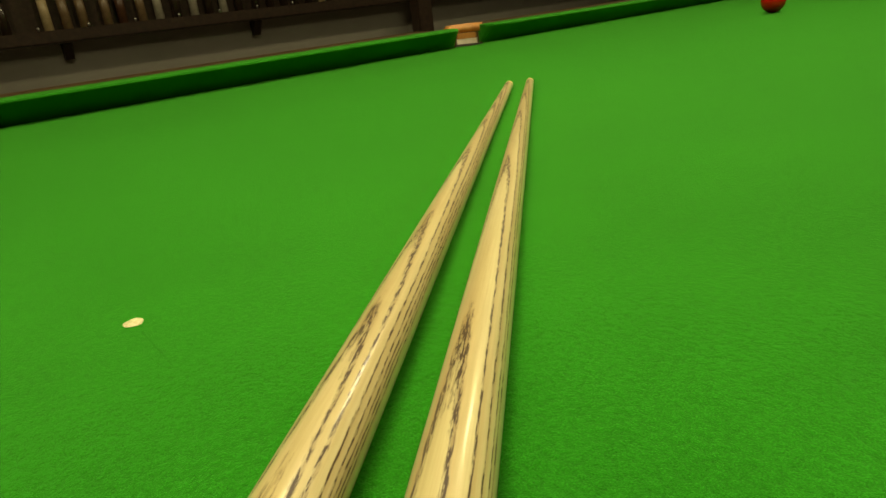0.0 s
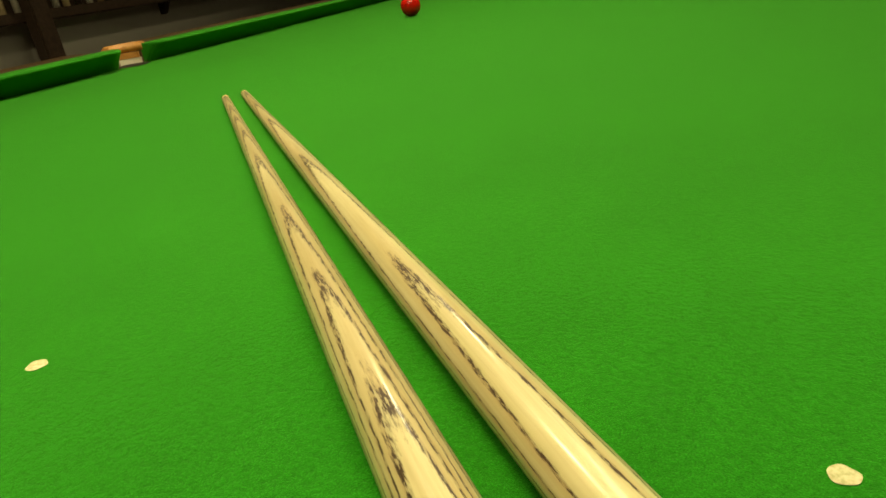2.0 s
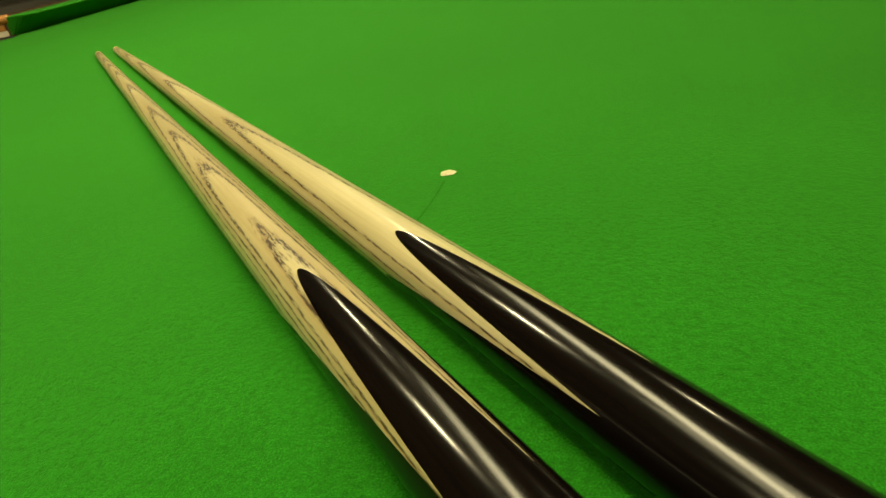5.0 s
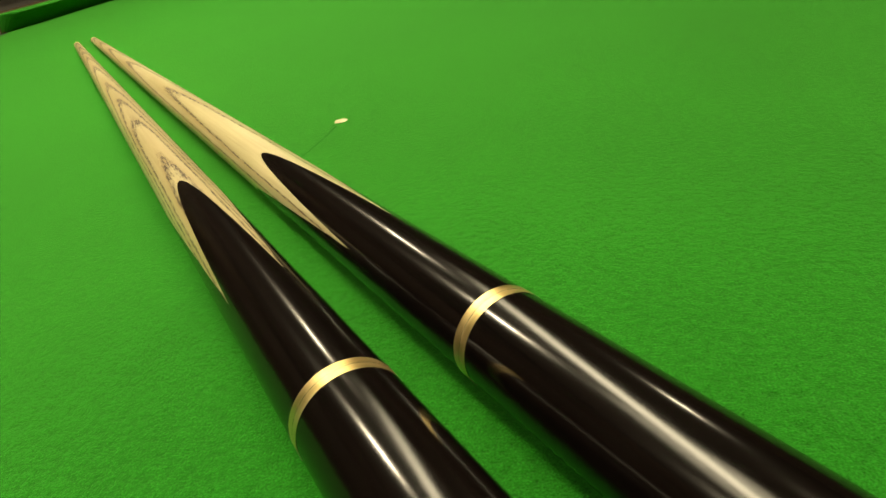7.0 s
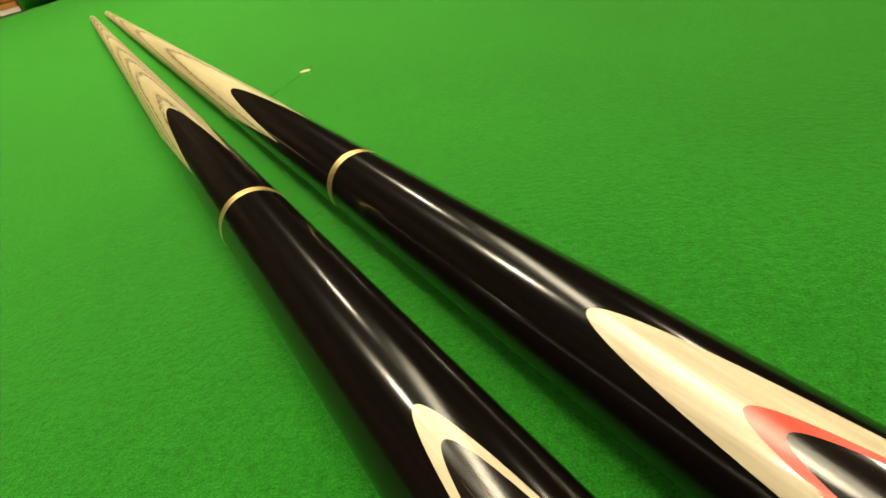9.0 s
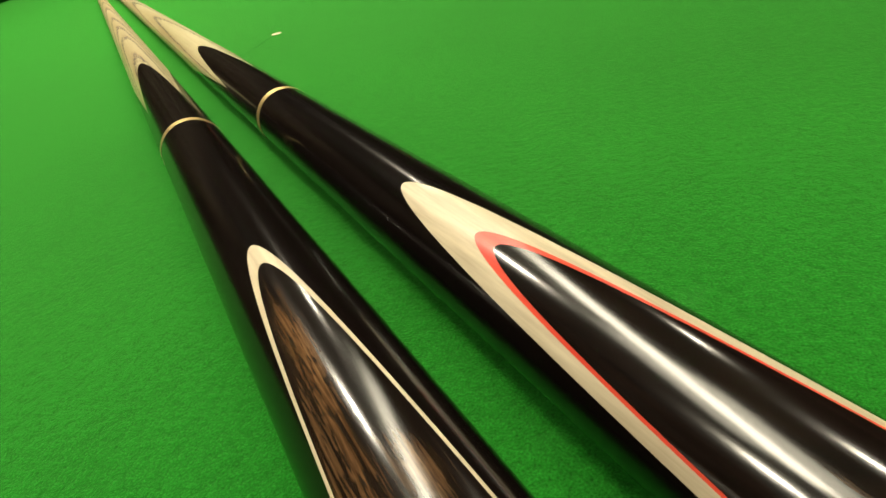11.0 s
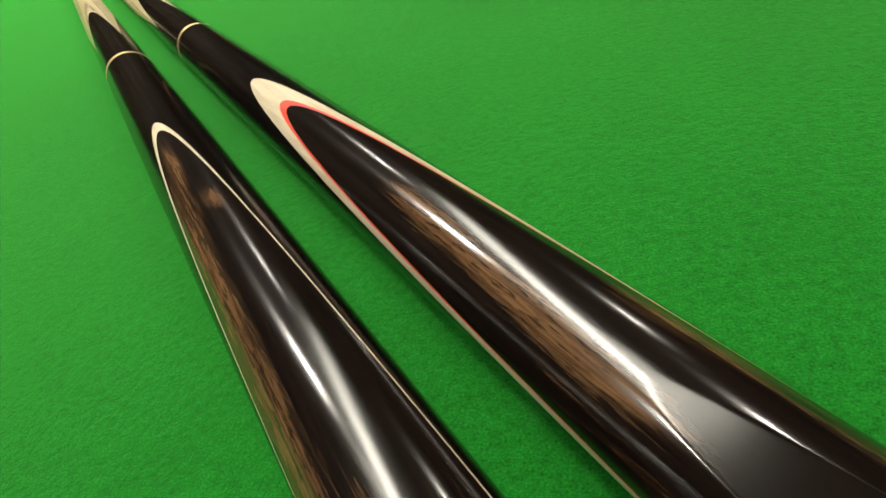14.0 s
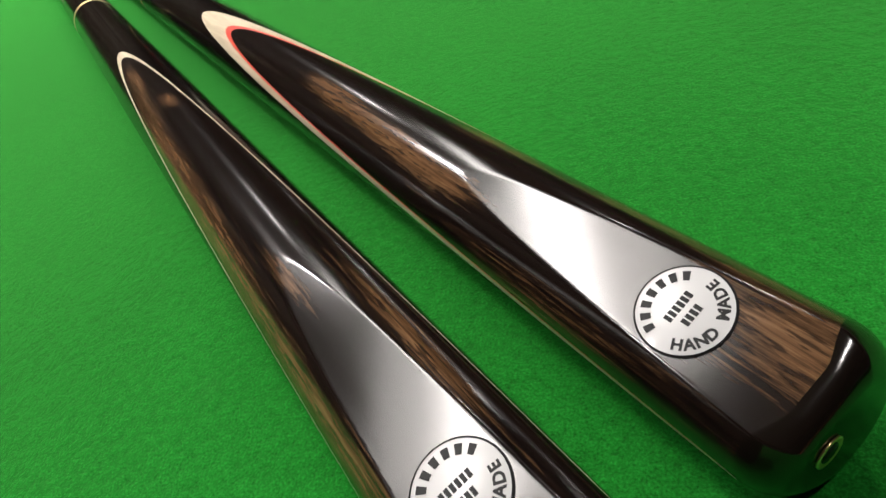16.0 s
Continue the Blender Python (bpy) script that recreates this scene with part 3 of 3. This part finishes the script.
def lettering(text, radius, start, stop, size, outward):
    """Letters round an arc of the badge; angles in degrees, anticlockwise, in the badge's plane."""
    bm = bmesh.new()
    for i, ch in enumerate(text):
        if ch == " ":
            continue
        a = radians(start + (stop - start) * i / (len(text) - 1))
        cu = bpy.data.curves.new("letter", "FONT")
        cu.body, cu.size, cu.align_x, cu.align_y = ch, size, "CENTER", "CENTER"
        cu.extrude, cu.offset = 0.00002, 0.00010
        ob = new("letter", cu)
        me = bpy.data.meshes.new_from_object(ob.evaluated_get(bpy.context.evaluated_depsgraph_get()))
        bpy.data.objects.remove(ob)
        turn = a - math.pi / 2 if outward else a + math.pi / 2
        me.transform(Matrix.Translation((radius * math.cos(a), radius * math.sin(a), 0)) @ Matrix.Rotation(turn, 4, "Z"))
        bm.from_mesh(me)
        bpy.data.meshes.remove(me)
    return bm


def bar_arc(bm, radius, a0, a1, thick):
    n = 6
    for i in range(n):
        q = [radians(a0 + (a1 - a0) * k / n) for k in (i, i + 1)]
        pts = [(rad * math.cos(a), rad * math.sin(a), 0.00002) for rad, a in ((radius - thick / 2, q[0]), (radius + thick / 2, q[0]), (radius + thick / 2, q[1]), (radius - thick / 2, q[1]))]
        bm.faces.new([bm.verts.new(p) for p in pts])


def badge(cue, parent, s):
    """White round badge let into the flat."""
    slope = (cue.r(s + 0.005) + cue.flat(s + 0.005) - cue.r(s - 0.005) - cue.flat(s - 0.005)) / 0.01
    R = BADGE_R
    # badge's right is the cue's +y, its up is towards the tip
    place = Matrix.Translation((s, 0, cue.r(s))) @ Matrix.Rotation(-cue.roll, 4, "X") @ Matrix.Translation((0, 0, cue.flat(s))) @ Matrix.Rotation(-slope, 4, "Y") @ Matrix.Rotation(math.pi / 2, 4, "Z")
    disc = lathe([(R, -0.0004), (R, 0.00022), (R - 0.00015, 0.0003), (0.0001, 0.0003)], 64)
    disc.transform(place)
    plate = part("badge", disc, BADGE_WHITE, parent, "round white enamel badge")
    rim = bmesh.new()
    for i in range(64):
        q = [2 * math.pi * k / 64 for k in (i, i + 1)]
        pts = [(rad * math.cos(a), rad * math.sin(a), h) for rad, a, h in ((R + 0.00025, q[0], 0.00015), (R + 0.00025, q[1], 0.00015), (R - 0.00012, q[1], 0.00033), (R - 0.00012, q[0], 0.00033))]
        rim.faces.new([rim.verts.new(p) for p in pts])
    rim.transform(place)
    part("rim", rim, INK_AND_SHADE, plate, "thin black rim")
    up = Matrix.Translation((0, 0, 0.00034))
    words = lettering("HAND MADE", R * 0.775, 208, 350, R * 0.33, False)
    words.transform(place @ up)
    part("lettering", words, INK_AND_SHADE, plate, "black lettering reading HAND MADE")
    for i in range(7):
        a = 156 - (156 - 34) * i / 6
        bm = bmesh.new()
        bar_arc(bm, R * 0.775, a - 5.6, a + 5.6, R * 0.22)
        bm.transform(place @ up)
        part("printed_bar", bm, INK_AND_SHADE, plate)
    for y, wid, n in ((0.13, 0.78, 6), (-0.20, 0.52, 4)):
        for i in range(n):
            x0 = -wid / 2 + wid * i / n
            bm = bmesh.new()
            bm.faces.new([bm.verts.new(((x0 + dx * wid / n) * R, (y + dy) * R, 0.00002)) for dx, dy in ((0.08, -0.1), (0.82, -0.1), (0.82, 0.1), (0.08, 0.1))])
            bm.transform(place @ up)
            part("printed_bar", bm, INK_AND_SHADE, plate)


def snooker_cue(tip, way, cue, marks, ash, butt_wood, label, red):
    """marks: stations of the first splice, its ash points, the ring, the butt splice and its layers, and the badge."""
    sp, points, ring, layers, badge_s = marks
    top = tagged(new("snooker_cue"), label, "cue", "cues on the table")
    top.matrix_basis = Matrix.Translation((tip[0], tip[1], 0.0006)) @ Matrix.Rotation(math.atan2(way[1], way[0]), 4, "Z")

    def splice(a):
        b = abs((a + math.pi / 4) % (math.pi / 2) - math.pi / 4)
        return sp + (points - sp) * (1 - math.cos(b)) / (1 - math.cos(math.pi / 4))

    def tail(a):
        k = min(1.0, max(0.0, (abs(math.sin(a)) - 0.30) / 0.60))
        return cue.end - 0.0030 * k * k * (3 - 2 * k)

    def butt_edge(start):
        return lambda a: min(tail(a), start + cue.spread * (1 - math.cos(a)))

    leather = lathe([(0.0012, 0.006), (0.0030, 0.0066), (0.0042, 0.0080), (0.0046, 0.012)], 32, "x")
    leather.transform(Matrix.Translation((0, 0, cue.r(0))))
    part("tip", leather, TIP_LEATHER, top, "chalky leather tip")
    part("ferrule", skin(cue, flat_to(0.012), flat_to(0.022), 2, turns=48, grow=0.00005), BRASS, top, "brass ferrule")
    part("shaft", skin(cue, flat_to(0.022), splice, 60), ash, top, "pale ash shaft with dark chevron grain")
    part("front_splice", skin(cue, splice, flat_to(ring - 0.0024), 24), EBONY, top, "polished black ebony splice")
    for k in (0, 1):
        part("joint_collar", skin(cue, flat_to(ring - 0.0023 + 0.00235 * k), flat_to(ring + 0.0023 * k - 0.00005 * (1 - k)), 1, grow=0.00008), BRASS, top, "brass joint collar")
    edges = [butt_edge(s) for s in layers]
    part("forearm", skin(cue, flat_to(ring + 0.0024), edges[0], 80), EBONY, top, "polished black ebony butt")
    part("outer_veneer", skin(cue, edges[0], edges[1], 4), WHITE_VENEER, top, "cream maple veneer")
    if red:
        part("inner_veneer", skin(cue, edges[1], edges[2], 3), RED_VENEER, top, "red veneer")
    part("butt_panel", skin(cue, edges[-1], tail, 150), butt_wood, top, "dark figured ebony panel with brown streaks")
    # rounded end with its brass plug
    bm = bmesh.new()
    rows = []
    last = cue.end + 0.0042
    mid = Vector((0, 0, cue.r(cue.end)))
    for j in range(11):
        t = j / 10 * math.pi / 2
        row = []
        for i in range(TURNS):
            a = -math.pi + 2 * math.pi * i / TURNS
            p = cue.point(tail(a), a)
            off = Vector((0, p.y, p.z)) - mid
            k = 1 - (0.30 + 0.14 * abs(math.sin(a - cue.roll)) ** 2) * (1 - math.cos(t))
            row.append(bm.verts.new(mid + off * k + Vector((tail(a) + (last - tail(a)) * math.sin(t), 0, 0))))
        rows.append(row)
    for r0, r1 in zip(rows, rows[1:]):
        for i in range(TURNS):
            bm.faces.new((r0[i], r1[i], r1[(i + 1) % TURNS], r0[(i + 1) % TURNS]))
    bm.faces.new(rows[-1])
    bmesh.ops.recalc_face_normals(bm, faces=bm.faces)
    cap = part("butt_end", bm, BUTT_BLACK, top, "rounded black butt end")
    plug = lathe([(0.0028, 0.0), (0.0028, 0.0003), (0.0025, 0.0004), (0.0019, 0.00015), (0.0001, 0.0001)], 32, "x")
    plug.transform(Matrix.Translation((cue.end + 0.0043, -0.0045, cue.r(cue.end) + 0.0010)))
    part("brass_plug", plug, BRASS, cap, "round brass plug")
    # the plug is not drilled: this black disc paints the darkness inside
    bore_shade = lathe([(0.0018, 0.0), (0.0018, 0.0002), (0.0001, 0.00025)], 24, "x")
    bore_shade.transform(Matrix.Translation((cue.end + 0.00445, -0.0045, cue.r(cue.end) + 0.0010)))
    part("bore_shade", bore_shade, INK_AND_SHADE, cap, "black disc painting the dark of the plug's bore")
    badge(cue, top, badge_s)
    return top


BADGE_R = 0.0076
L_KNOTS = [(0.0, 0.00465), (0.3, 0.00696), (0.6, 0.00944), (0.9, 0.01196), (1.2, 0.0139), (1.5, 0.0149)]
R_KNOTS = [(0.0, 0.00459), (0.3, 0.00696), (0.6, 0.00921), (0.9, 0.01133), (1.2, 0.01335), (1.5, 0.0147)]
L_TIP, L_WAY = (-0.31143, 0.53642), (0.65938, -0.75181)
R_TIP, R_WAY = (-0.29990, 0.56074), (0.66994, -0.74242)
left_cue = Cue(L_KNOTS, 1.378, 1.4655, 0.0036, radians(-10), 0.36)
right_cue = Cue(R_KNOTS, 1.398, 1.4765, 0.0036, radians(-18), 0.26)


def growth_lines(cue, stations):
    """Heights at which rings that surface at these stations along the top start."""
    return [cue.r(s) * (1 + math.cos(cue.roll)) for s in stations]


L_FIGURE = [(1.225, -0.0035, 0.022, 0.0028, 0.75), (1.30, -0.0085, 0.07, 0.0030, 1.0), (1.40, -0.0120, 0.10, 0.0026, 1.0), (1.263, 0.0010, 0.009, 0.0035, 0.8), (1.255, -0.0045, 0.03, 0.002, 0.5),
            (1.415, 0.0075, 0.035, 0.003, 0.9), (1.385, -0.0035, 0.018, 0.0022, 0.65)]
R_FIGURE = [(1.355, -0.0060, 0.040, 0.0026, 1.3), (1.388, -0.0080, 0.022, 0.0026, 0.9), (1.325, -0.003, 0.02, 0.0023, 0.65), (1.395, 0.0075, 0.022, 0.0026, 0.8), (1.475, 0.0005, 0.022, 0.0080, 1.0),
            (1.44, 0.0085, 0.025, 0.003, 0.8), (1.43, -0.0135, 0.05, 0.002, 0.6)]
ASH_L = ash_material("ash_wood_fine", growth_lines(left_cue, (0.04, 0.12, 0.20, 0.29, 0.407, 0.553, 0.651, 0.733, 0.850)), 1.3, left_cue.roll)
ASH_R = ash_material("ash_wood_broad", growth_lines(right_cue, (0.05, 0.14, 0.283, 0.463, 0.680)), 4.1, right_cue.roll)
snooker_cue(L_TIP, L_WAY, left_cue, (0.8837, 0.993, 1.0498, (1.181, 1.1915), 1.4457), ASH_L, macassar_material("figured_ebony", 2.3, L_FIGURE),
            "ash snooker cue with ebony butt and cream veneer", False)
snooker_cue(R_TIP, R_WAY, right_cue, (0.8925, 0.9985, 1.0615, (1.191, 1.2268, 1.2341), 1.4563), ASH_R, macassar_material("streaked_ebony", 7.7, R_FIGURE),
            "ash snooker cue with ebony butt, red and cream veneers", True)
